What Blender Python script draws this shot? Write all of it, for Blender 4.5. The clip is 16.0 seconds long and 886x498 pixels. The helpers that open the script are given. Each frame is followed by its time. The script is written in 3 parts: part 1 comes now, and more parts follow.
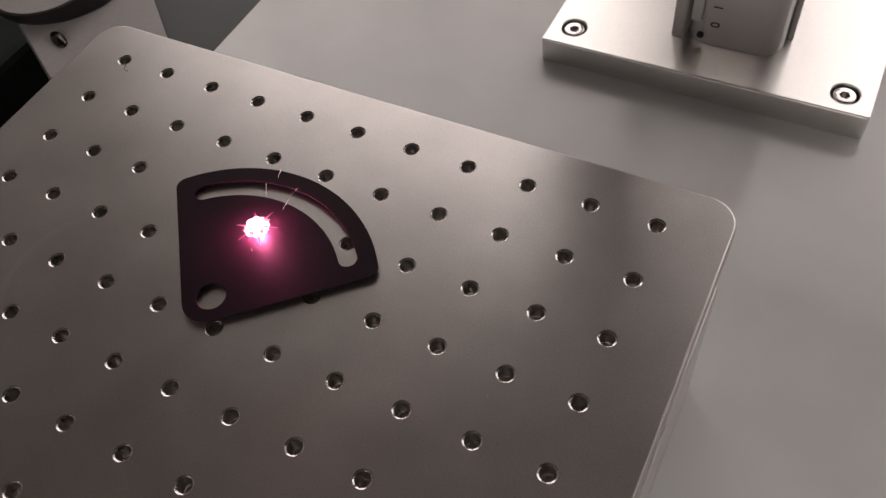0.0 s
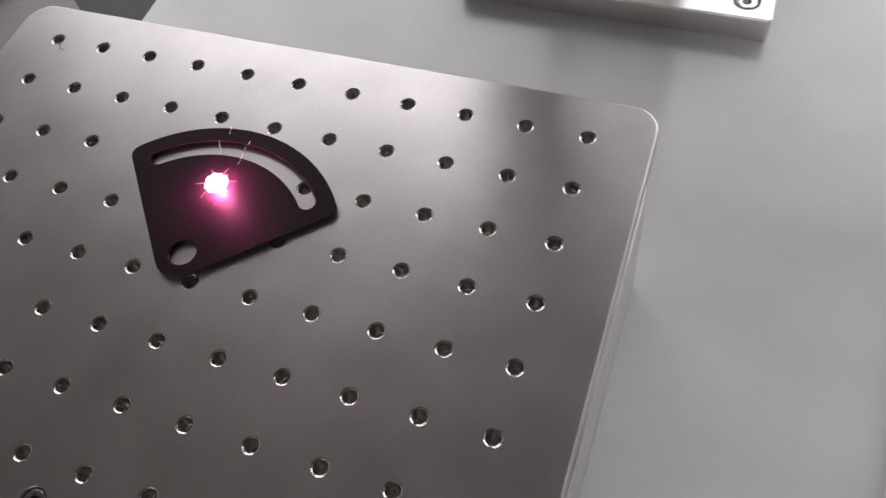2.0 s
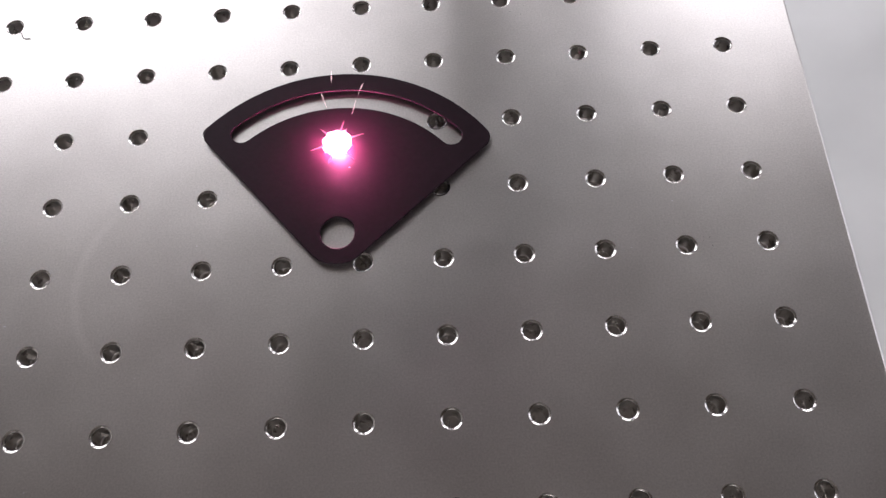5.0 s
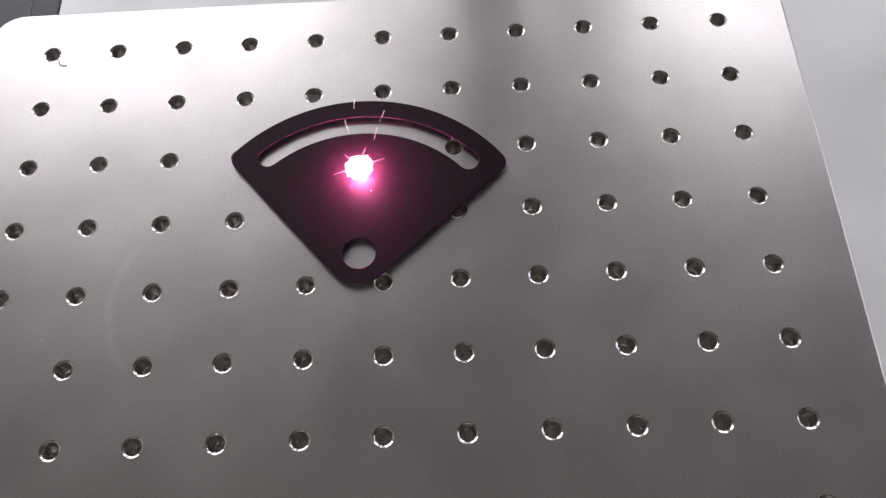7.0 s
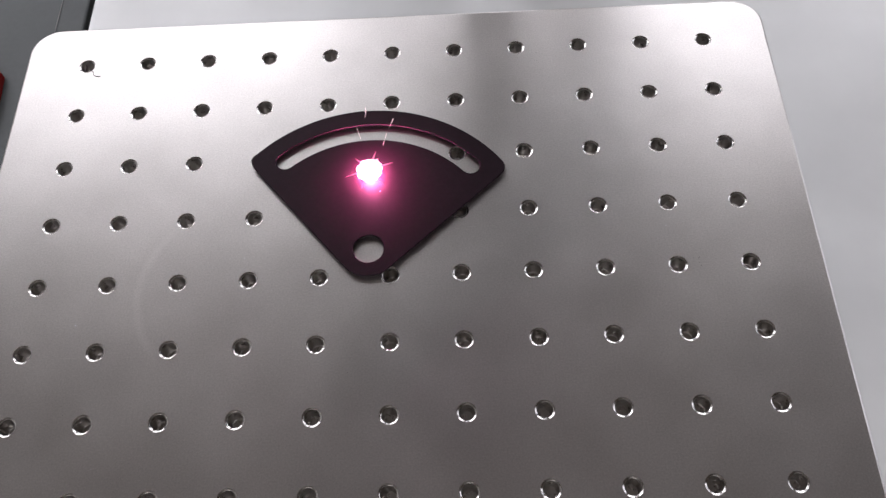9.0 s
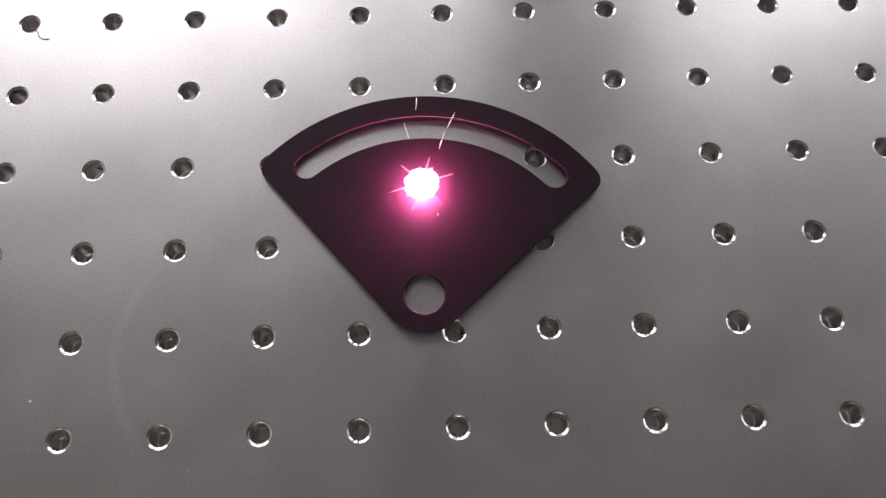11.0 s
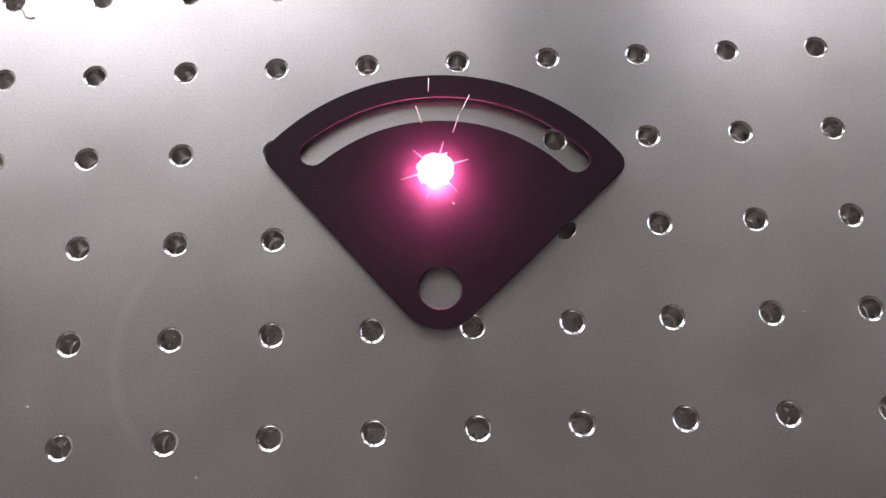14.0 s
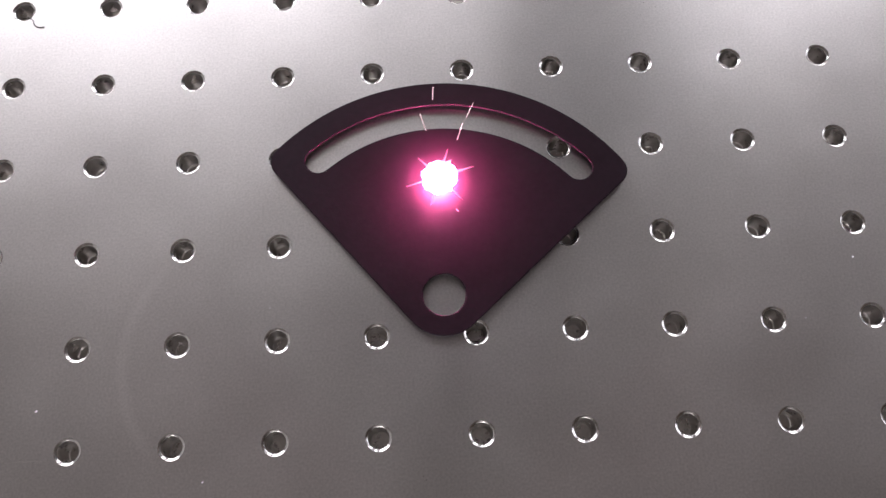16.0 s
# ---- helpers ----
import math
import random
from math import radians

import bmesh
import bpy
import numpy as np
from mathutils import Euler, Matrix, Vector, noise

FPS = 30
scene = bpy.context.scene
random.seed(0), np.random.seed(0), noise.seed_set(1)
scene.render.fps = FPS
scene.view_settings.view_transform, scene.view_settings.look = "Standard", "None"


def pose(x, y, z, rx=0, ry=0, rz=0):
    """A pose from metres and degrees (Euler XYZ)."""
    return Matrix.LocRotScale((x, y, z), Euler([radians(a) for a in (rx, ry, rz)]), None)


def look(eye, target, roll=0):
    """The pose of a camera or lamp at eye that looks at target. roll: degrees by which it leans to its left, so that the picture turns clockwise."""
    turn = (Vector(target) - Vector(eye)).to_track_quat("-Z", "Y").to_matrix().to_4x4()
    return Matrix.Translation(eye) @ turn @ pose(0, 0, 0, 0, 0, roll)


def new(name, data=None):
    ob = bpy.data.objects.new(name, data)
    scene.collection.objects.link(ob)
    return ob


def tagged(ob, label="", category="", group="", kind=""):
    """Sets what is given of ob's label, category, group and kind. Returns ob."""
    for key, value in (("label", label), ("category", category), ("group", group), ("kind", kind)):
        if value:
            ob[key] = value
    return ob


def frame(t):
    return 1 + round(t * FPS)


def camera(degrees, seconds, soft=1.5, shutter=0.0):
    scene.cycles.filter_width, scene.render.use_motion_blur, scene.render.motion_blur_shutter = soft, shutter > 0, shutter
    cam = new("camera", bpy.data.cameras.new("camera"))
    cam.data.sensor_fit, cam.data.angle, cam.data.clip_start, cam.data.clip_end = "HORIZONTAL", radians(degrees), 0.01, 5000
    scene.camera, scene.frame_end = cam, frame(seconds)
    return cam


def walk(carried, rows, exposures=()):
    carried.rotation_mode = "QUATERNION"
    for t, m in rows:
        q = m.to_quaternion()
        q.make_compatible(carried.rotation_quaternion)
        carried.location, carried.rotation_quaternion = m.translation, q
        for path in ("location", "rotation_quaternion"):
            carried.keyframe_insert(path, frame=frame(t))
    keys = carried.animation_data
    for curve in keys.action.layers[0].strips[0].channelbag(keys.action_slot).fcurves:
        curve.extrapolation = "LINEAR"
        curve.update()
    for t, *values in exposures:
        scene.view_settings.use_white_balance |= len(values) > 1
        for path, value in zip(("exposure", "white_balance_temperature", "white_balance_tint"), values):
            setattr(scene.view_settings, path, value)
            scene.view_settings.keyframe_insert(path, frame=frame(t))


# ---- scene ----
cam = camera(56.0, 16.0, shutter=0.4)
PATH = [
    (0.0, 0.1607, -0.0968, 0.2417, 35.91, 5.90, 26.92),
    (0.5, 0.1585, -0.0958, 0.2406, 35.91, 5.45, 26.96),
    (1.0, 0.1598, -0.0976, 0.2374, 35.93, 5.17, 26.91),
    (1.5, 0.1648, -0.0988, 0.2399, 35.40, 5.51, 25.09),
    (2.0, 0.1662, -0.1171, 0.2556, 31.90, 6.52, 18.88),
    (2.5, 0.1180, -0.1450, 0.2798, 30.78, 2.96, 9.74),
    (3.0, 0.0690, -0.1679, 0.2849, 29.11, -0.43, -1.74),
    (3.5, 0.0469, -0.1578, 0.2618, 27.27, -0.22, -2.15),
    (4.0, 0.0340, -0.1321, 0.2453, 25.21, 0.65, -1.32),
    (4.5, 0.0285, -0.1180, 0.2338, 24.69, 1.45, -2.71),
    (7.0, 0.0252, -0.1212, 0.2452, 25.90, 2.23, -1.94),
    (7.5, 0.0280, -0.1254, 0.2490, 26.21, 2.20, -1.70),
    (8.0, 0.0284, -0.1307, 0.2542, 27.04, 2.49, -1.35),
    (8.5, 0.0294, -0.1363, 0.2577, 27.29, 2.67, -1.37),
    (9.0, 0.0263, -0.1403, 0.2610, 27.68, 2.33, -1.24),
    (11.5, -0.0089, -0.0596, 0.2036, 19.39, -0.36, -2.06),
    (12.0, -0.0092, -0.0583, 0.2024, 18.60, 0.05, -2.72),
    (12.5, -0.0086, -0.0579, 0.2029, 18.00, 0.12, -2.60),
    (13.0, -0.0090, -0.0589, 0.2025, 18.28, 0.08, -2.60),
    (13.5, -0.0089, -0.0593, 0.2026, 18.37, 0.18, -2.60),
    (14.0, -0.0092, -0.0590, 0.2029, 18.29, 0.08, -2.60),
    (14.5, -0.0088, -0.0584, 0.2031, 18.19, 0.22, -2.62),
    (15.0, -0.0087, -0.0590, 0.2033, 18.26, 0.06, -2.58),
    (15.5, -0.0084, -0.0591, 0.2044, 18.39, 0.25, -2.47),
    (16.0, -0.0088, -0.0592, 0.2049, 18.63, 0.44, -2.45),
]
EXPOSURES = [
    (0.0, -1.07, 7300, 20), (0.6, -0.96, 7200, 19), (1.0, -0.40, 6700, 17), (1.5, -0.20, 6500, 16), (2.0, -0.55, 6500, 17), (2.5, -0.70, 6500, 17),
    (3.0, -0.25, 6500, 17), (3.5, 0.03, 6450, 17), (4.5, 0.06, 6450, 17), (7.0, -0.09, 6390, 17), (9.2, -0.12, 6390, 16), (11.3, 0.30, 6370, 18), (11.6, 0.28, 6370, 18), (12.0, 0.10, 6370, 18), (12.5, 0.30, 6370, 18), (13.0, 0.38, 6370, 18), (15.0, 0.48, 6370, 18), (16.0, 0.43, 6370, 18),
]
walk(cam, [(t, pose(x, y, z, rx, ry, rz)) for t, x, y, z, rx, ry, rz in PATH], EXPOSURES)

# ---- world, daylight and the spark's light ----
world = bpy.data.worlds.new("World")
scene.world = world
world.use_nodes = True
wn = world.node_tree.nodes
sky = wn.new("ShaderNodeTexSky")
sky.sky_type = "NISHITA"
sky.sun_disc = False
sky.sun_elevation, sky.sun_rotation = radians(35), radians(200)
wn["Background"].inputs["Strength"].default_value = 0.1
world.node_tree.links.new(sky.outputs[0], wn["Background"].inputs["Color"])

TABLE_Z = -0.09
FLOOR_Z = -0.85
CEIL_Z = 1.95
WALL_N, WALL_S, WALL_W, WALL_E = 1.5, -2.2, -2.4, 1.55
WINDOWS = [(-2.0, -0.24, 0.15, 1.90), (0.0, 1.42, 0.15, 1.83)]
SPARK = (-0.0075, 0.0278, 0.0022)


def lamp(name, kind, energy, colour, m, size=0.1, size_y=None):
    data = bpy.data.lights.new(name, kind)
    data.energy, data.color = energy, colour
    if kind == "AREA":
        data.shape, data.size, data.size_y = "RECTANGLE", size, size_y or size
    else:
        data.shadow_soft_size = size
    ob = new(name, data)
    ob.matrix_world = m
    return ob


for (x0, x1, z0, z1), bright in zip(WINDOWS, (12.6, 11.6)):
    mid, zm = (x0 + x1) / 2, (z0 + z1) / 2
    lamp("window_daylight", "AREA", bright * (x1 - x0) * (z1 - z0), (1.0, 0.985, 0.97), look((mid, WALL_N + 0.03, zm), (mid, 0, zm)), x1 - x0, z1 - z0)
# Unseen south window, inferred from rim glints; also lights column and bench.
SOUTH = (-1.5, 0.5, 0.2, 1.3)
lamp("unseen_south_light", "AREA", 52, (1.0, 0.97, 0.94), look((-0.5, WALL_S - 0.03, 0.75), (-0.5, 0, 0.75)), 2.0, 1.1)
# Unseen east window, added for rim glints and a brighter bench on the right.
EAST = (0.05, 1.15, 0.25, 1.15)
lamp("unseen_east_light", "AREA", 6.0, (1.0, 0.98, 0.96), look((WALL_E + 0.03, 0.6, 0.7), (0, 0.6, 0.7)), 1.1, 0.9)
# Pink pool round the spark, standing in for its bloom as well.
lamp("spark_light", "POINT", 0.34, (1.0, 0.17, 0.42), pose(SPARK[0], SPARK[1], SPARK[2] + 0.0015), 0.0012)


# ---- materials ----
def material(name, colour, rough, metal=0.0, noise_scale=0.0, spread=0.0, rough_spread=0.0, bump=0.0, bump_scale=0.0,
             stretch=(1, 1, 1), stain=0.0, stain_scale=12.0, spec=0.5, coat=0.0):
    """Principled surface with grain at one scale, stains at another and a fine relief."""
    mat = bpy.data.materials.new(name)
    mat.use_nodes = True
    nt = mat.node_tree
    bsdf = nt.nodes["Principled BSDF"]
    bsdf.inputs["Base Color"].default_value = (*colour, 1)
    bsdf.inputs["Roughness"].default_value = rough
    bsdf.inputs["Metallic"].default_value = metal
    bsdf.inputs["Specular IOR Level"].default_value = spec
    bsdf.inputs["Coat Weight"].default_value = coat
    coords = nt.nodes.new("ShaderNodeTexCoord")
    mapping = nt.nodes.new("ShaderNodeMapping")
    mapping.inputs["Scale"].default_value = stretch
    nt.links.new(coords.outputs["Object"], mapping.inputs["Vector"])

    def grain(scale, detail=3.0):
        n = nt.nodes.new("ShaderNodeTexNoise")
        n.inputs["Scale"].default_value, n.inputs["Detail"].default_value = scale, detail
        nt.links.new(mapping.outputs[0], n.inputs["Vector"])
        return n.outputs["Fac"]

    def ranged(fac, lo, hi, a=0.3, b=0.7):
        r = nt.nodes.new("ShaderNodeMapRange")
        for key, v in zip(("From Min", "From Max", "To Min", "To Max"), (a, b, lo, hi)):
            r.inputs[key].default_value = v
        nt.links.new(fac, r.inputs["Value"])
        return r.outputs[0]

    def times(a, b):
        m = nt.nodes.new("ShaderNodeMath")
        m.operation = "MULTIPLY"
        nt.links.new(a, m.inputs[0])
        nt.links.new(b, m.inputs[1])
        return m.outputs[0]

    if spread or stain:
        fine = ranged(grain(noise_scale or 40), 1 - spread, 1 + spread)
        wide = ranged(grain(stain_scale, 5.0), 1 - stain, 1 + stain * 0.6)
        scale_by = nt.nodes.new("ShaderNodeVectorMath")
        scale_by.operation = "SCALE"
        scale_by.inputs[0].default_value = colour
        nt.links.new(times(fine, wide), scale_by.inputs["Scale"])
        nt.links.new(scale_by.outputs[0], bsdf.inputs["Base Color"])
    if rough_spread:
        a = ranged(grain(noise_scale or 40), rough - rough_spread, rough + rough_spread)
        b = ranged(grain(stain_scale * 1.7, 4.0), 0.94, 1.06)
        nt.links.new(times(a, b), bsdf.inputs["Roughness"])
    if bump:
        b = nt.nodes.new("ShaderNodeBump")
        b.inputs["Strength"].default_value, b.inputs["Distance"].default_value = bump, 0.0005
        nt.links.new(grain(bump_scale or 200, 2.0), b.inputs["Height"])
        nt.links.new(b.outputs[0], bsdf.inputs["Normal"])
    return mat


def glowing(name, colour, strength):
    mat = bpy.data.materials.new(name)
    mat.use_nodes = True
    bsdf = mat.node_tree.nodes["Principled BSDF"]
    bsdf.inputs["Base Color"].default_value = (*colour, 1)
    bsdf.inputs["Emission Color"].default_value = (*colour, 1)
    bsdf.inputs["Emission Strength"].default_value = strength
    return mat


M_PLATE = material("blasted_stainless", (0.62, 0.60, 0.585), 0.335, 1.0, 1700, 0.10, 0.045, 0.03, 2400, stain=0.11, stain_scale=26)


def rubbed_arc(mat, cx, cy, radius, width, x_most, lift):
    """A soft pale arc rubbed into a surface: part of a ring with faded borders."""
    nt = mat.node_tree
    bsdf = nt.nodes["Principled BSDF"]
    before = bsdf.inputs["Base Color"].links[0].from_socket
    coords = nt.nodes.new("ShaderNodeTexCoord")
    parts = nt.nodes.new("ShaderNodeSeparateXYZ")
    nt.links.new(coords.outputs["Object"], parts.inputs[0])

    def sum_up(op, *args):
        m = nt.nodes.new("ShaderNodeMath")
        m.operation = op
        for i, a in enumerate(args):
            if isinstance(a, (int, float)):
                m.inputs[i].default_value = a
            else:
                nt.links.new(a, m.inputs[i])
        return m.outputs[0]

    def faded(value, a, b):
        r = nt.nodes.new("ShaderNodeMapRange")
        r.interpolation_type = "SMOOTHSTEP"
        for key, v in zip(("From Min", "From Max", "To Min", "To Max"), (a, b, 1.0, 0.0)):
            r.inputs[key].default_value = v
        nt.links.new(value, r.inputs["Value"])
        return r.outputs[0]

    dx, dy = sum_up("SUBTRACT", parts.outputs[0], cx), sum_up("SUBTRACT", parts.outputs[1], cy)
    away = sum_up("SQRT", sum_up("ADD", sum_up("MULTIPLY", dx, dx), sum_up("MULTIPLY", dy, dy)))
    band = faded(sum_up("ABSOLUTE", sum_up("SUBTRACT", away, radius)), 0.0, width)
    band = sum_up("MULTIPLY", band, faded(dx, x_most, x_most + 0.012))
    gain = nt.nodes.new("ShaderNodeVectorMath")
    gain.operation = "SCALE"
    nt.links.new(before, gain.inputs[0])
    nt.links.new(sum_up("MULTIPLY_ADD", band, lift, 1.0), gain.inputs["Scale"])
    nt.links.new(gain.outputs[0], bsdf.inputs["Base Color"])


rubbed_arc(M_PLATE, -0.0545, -0.0165, 0.034, 0.0026, -0.031, 0.075)
M_SCUFF = material("rubbed_steel", (0.645, 0.625, 0.605), 0.355, 1.0, 1500, 0.06, 0.03)
M_BRUSHED = material("brushed_steel", (0.74, 0.72, 0.71), 0.33, 1.0, 300, 0.10, 0.06, 0.12, 500, (0.3, 0.3, 6), 0.08, 30)
M_BASE = material("ground_aluminium", (0.78, 0.77, 0.75), 0.30, 1.0, 500, 0.02, stain=0.03, stain_scale=20)
M_PROFILE = material("anodised_aluminium", (0.55, 0.535, 0.53), 0.34, 0.4, 500, 0.05, 0.04, 0.05, 900, (4, 4, 0.4), 0.04, 25)
M_SCREW = material("dark_steel", (0.30, 0.29, 0.28), 0.30, 1.0, 400, 0.12, 0.08, 0.1, 700)
M_BRIGHT = material("bright_steel", (0.70, 0.69, 0.68), 0.22, 1.0, 400, 0.08, 0.06)
M_SOCKET = material("black_oxide", (0.02, 0.02, 0.02), 0.45, 0.6, 300, 0.2)
# Purple tint puts the spark's veiling glare into the black sheet's colour.
M_SECTOR = material("black_anodised_sheet", (0.013, 0.0065, 0.0105), 0.5, 0.0, 700, 0.15, 0.05, 0.06, 1200, stain=0.15, stain_scale=40, spec=0.12)
M_SPARK = glowing("plasma", (1.0, 0.46, 0.66), 18)
# Glow for the spark's starburst glare, which is built as solid spikes.
M_GLARE = glowing("glare_spike", (1.0, 0.42, 0.62), 2.0)
M_RAY = glowing("thin_glare_spike", (1.0, 0.36, 0.56), 0.5)
M_SPECK = glowing("hot_speck", (1.0, 0.72, 0.74), 1.6)
# Bench-top mottling is raised to suggest cloudy window reflections.
M_TABLE = material("grey_laminate", (0.75, 0.765, 0.765), 0.17, 0.0, 25, 0.025, 0.07, 0.07, 26, stain=0.08, stain_scale=11, spec=0.45)
M_EDGE = material("strip_black", (0.007, 0.007, 0.008), 0.7, 0.0, 200, 0.2, spec=0.1)
M_PAPER = material("white_paper", (0.80, 0.79, 0.84), 0.85, 0.0, 400, 0.03, 0.0, 0.15, 300, stain=0.04, stain_scale=18, spec=0.2)
M_INK = material("grey_print", (0.46, 0.44, 0.48), 0.8, 0.0, 600, 0.3)
M_CABINET = material("grey_painted_steel", (0.085, 0.094, 0.096), 0.5, 0.0, 250, 0.06, 0.05, 0.1, 300, stain=0.12, stain_scale=7, spec=0.3)
M_PANEL = material("light_grey_paint", (0.31, 0.298, 0.292), 0.38, 0.0, 250, 0.05, 0.04, 0.1, 300, stain=0.08, stain_scale=9)
M_RUBBER = material("black_rubber", (0.010, 0.009, 0.009), 0.5, 0.0, 300, 0.2, 0.05)
M_RED = material("red_plastic", (0.26, 0.010, 0.009), 0.5, 0.0, 200, 0.1, 0.05, stain=0.1, spec=0.12)
M_DARK = material("dark_gap_green", (0.016, 0.021, 0.018), 0.6, 0.0, 120, 0.2, 0.05, stain=0.3, spec=0.12)
M_DOME = material("black_chrome", (0.05, 0.045, 0.045), 0.22, 1.0, 300, 0.1)
M_WALL = material("wall_paint", (0.42, 0.41, 0.40), 0.85, 0.0, 80, 0.03, 0.0, 0.1, 120, stain=0.05, stain_scale=2)
# Unseen ceiling and east wall kept dark brown to dim the plate's reflections.
M_CEIL = material("ceiling_paint", (0.098, 0.086, 0.077), 0.9, 0.0, 80, 0.03, 0.0, 0.1, 120, stain=0.05, stain_scale=2)
M_BROWN = material("dark_wall_brown", (0.060, 0.047, 0.038), 0.7, 0.0, 60, 0.12, 0.05, 0.1, 120, (3, 3, 0.4), 0.15, 3, spec=0.2)
M_FLOOR = material("concrete_floor", (0.16, 0.155, 0.15), 0.7, 0.0, 60, 0.1, 0.1, 0.2, 90, stain=0.2, stain_scale=3)
M_HEAD = material("grey_housing", (0.11, 0.105, 0.10), 0.45, 0.0, 200, 0.15, 0.05, 0.1, 400)
M_GLASS = material("coated_lens", (0.10, 0.03, 0.09), 0.06, 0.0, spec=0.8)
M_BLACK_PRINT = material("black_print", (0.03, 0.03, 0.03), 0.6, 0.0, 300, 0.1)
M_BORE = material("tapped_steel", (0.62, 0.60, 0.58), 0.30, 1.0, 500, 0.15, 0.06)
M_SINK = material("turned_steel", (0.62, 0.60, 0.585), 0.21, 1.0, 500, 0.10, 0.05)


# ---- mesh helpers ----
def part(name, bm, mat, parent=None, label="", smooth=False, flat_top=False):
    me = bpy.data.meshes.new(name)
    bmesh.ops.recalc_face_normals(bm, faces=bm.faces)
    bm.to_mesh(me)
    bm.free()
    me.materials.append(mat)
    if smooth:
        for p in me.polygons:
            p.use_smooth = True
        me.set_sharp_from_angle(angle=radians(38))
        if flat_top:
            for p in me.polygons:
                p.use_smooth = abs(p.normal.z) < 0.999
    ob = new(name, me)
    if parent:
        ob.parent = parent
    if label:
        ob["label"] = label
    return ob


def thing(name, label, category, at=(0, 0, 0), group="", kind=""):
    ob = new(name)
    ob.empty_display_size = 0.02
    ob.location = at
    return tagged(ob, label, category, group, kind)


def box(x0, x1, y0, y1, z0, z1, bevel=0.0, segments=2):
    bm = bmesh.new()
    bmesh.ops.create_cube(bm, size=1, matrix=Matrix.Translation(((x0 + x1) / 2, (y0 + y1) / 2, (z0 + z1) / 2)) @ Matrix.Diagonal((x1 - x0, y1 - y0, z1 - z0, 1)))
    if bevel:
        bmesh.ops.bevel(bm, geom=bm.edges[:], offset=bevel, segments=segments, profile=0.5, affect="EDGES")
    return bm


def circle(cx, cy, r, n, start=0.0):
    return [(cx + r * math.cos(start + 2 * math.pi * i / n), cy + r * math.sin(start + 2 * math.pi * i / n)) for i in range(n)]


def rounded(x0, x1, y0, y1, r, n=8):
    pts = []
    for cx, cy, a in ((x1 - r, y1 - r, 0), (x0 + r, y1 - r, 90), (x0 + r, y0 + r, 180), (x1 - r, y0 + r, 270)):
        pts += [(cx + r * math.cos(radians(a + 90 * i / n)), cy + r * math.sin(radians(a + 90 * i / n))) for i in range(n + 1)]
    return pts


def loft(bm, loops):
    """Skins a row of equally long closed loops of (x, y, z); returns the first and last ring of vertices."""
    rings = [[bm.verts.new(p) for p in loop] for loop in loops]
    for a, b in zip(rings, rings[1:]):
        n = len(a)
        for i in range(n):
            bm.faces.new((a[i], a[(i + 1) % n], b[(i + 1) % n], b[i]))
    return rings[0], rings[-1]


def ring_edges(bm, ring):
    out = []
    for i, v in enumerate(ring):
        w = ring[(i + 1) % len(ring)]
        out.append(bm.edges.get((v, w)) or bm.edges.new((v, w)))
    return out


def lathe(profile, n=32, cx=0.0, cy=0.0, caps=True):
    """Turned shape from (radius, z) pairs."""
    bm = bmesh.new()
    first, last = loft(bm, [[(x, y, z) for x, y in circle(cx, cy, r, n)] for r, z in profile])
    if caps:
        bm.faces.new(first)
        bm.faces.new(last)
    return bm


def extruded(outline, z0, z1, edge=0.0, holes=(), undercut=0.0):
    """A sheet with softened or undercut edges and holes through it."""
    bm = bmesh.new()

    def inset(loop, d):
        n, out = len(loop), []
        for i in range(n):
            ax, ay = loop[i - 1]
            bx, by = loop[(i + 1) % n]
            tx, ty = bx - ax, by - ay
            q = math.hypot(tx, ty) or 1
            out.append((loop[i][0] - ty / q * d, loop[i][1] + tx / q * d))
        return out

    steps = [(edge, 0.0), (edge * 0.3, edge * 0.3), (0.0, edge)] if edge else [(0.0, 0.0)]
    prof = [(d, z1 - h) for d, h in steps] + [(d, z0 + h) for d, h in reversed(steps)]
    if undercut:
        prof = [(d, z1 - h) for d, h in steps] + [(0.0, z0 + (z1 - z0) * 0.78), (undercut * 0.6, z0 + (z1 - z0) * 0.35), (undercut, z0)]
    tops, bottoms = [], []
    for loop, sign in [(outline, 1)] + [(h, -1) for h in holes]:
        rows = [[(x, y, z) for x, y in (inset(loop, sign * d) if d else loop)] for d, z in prof]
        a, b = loft(bm, rows)
        tops += ring_edges(bm, a)
        bottoms += ring_edges(bm, b)
    bmesh.ops.triangle_fill(bm, use_beauty=True, use_dissolve=False, edges=tops, normal=(0, 0, 1))
    bmesh.ops.triangle_fill(bm, use_beauty=True, use_dissolve=False, edges=bottoms, normal=(0, 0, -1))
    return bm


# ---- room ----
def wall(name, bm, label, mat=M_WALL):
    return tagged(part(name, bm, mat), label, "wall", kind="structure")


tagged(part("floor", box(WALL_W, WALL_E, WALL_S, WALL_N, FLOOR_Z - 0.1, FLOOR_Z), M_FLOOR), "grey worn concrete workshop floor", "floor", kind="structure")
tagged(part("ceiling", box(WALL_W, WALL_E, WALL_S, WALL_N, CEIL_Z, CEIL_Z + 0.1), M_CEIL), "plain painted workshop ceiling", "ceiling", kind="structure")
wall("wall_west", box(WALL_W - 0.1, WALL_W, WALL_S, WALL_N, FLOOR_Z, CEIL_Z), "plain painted workshop wall")


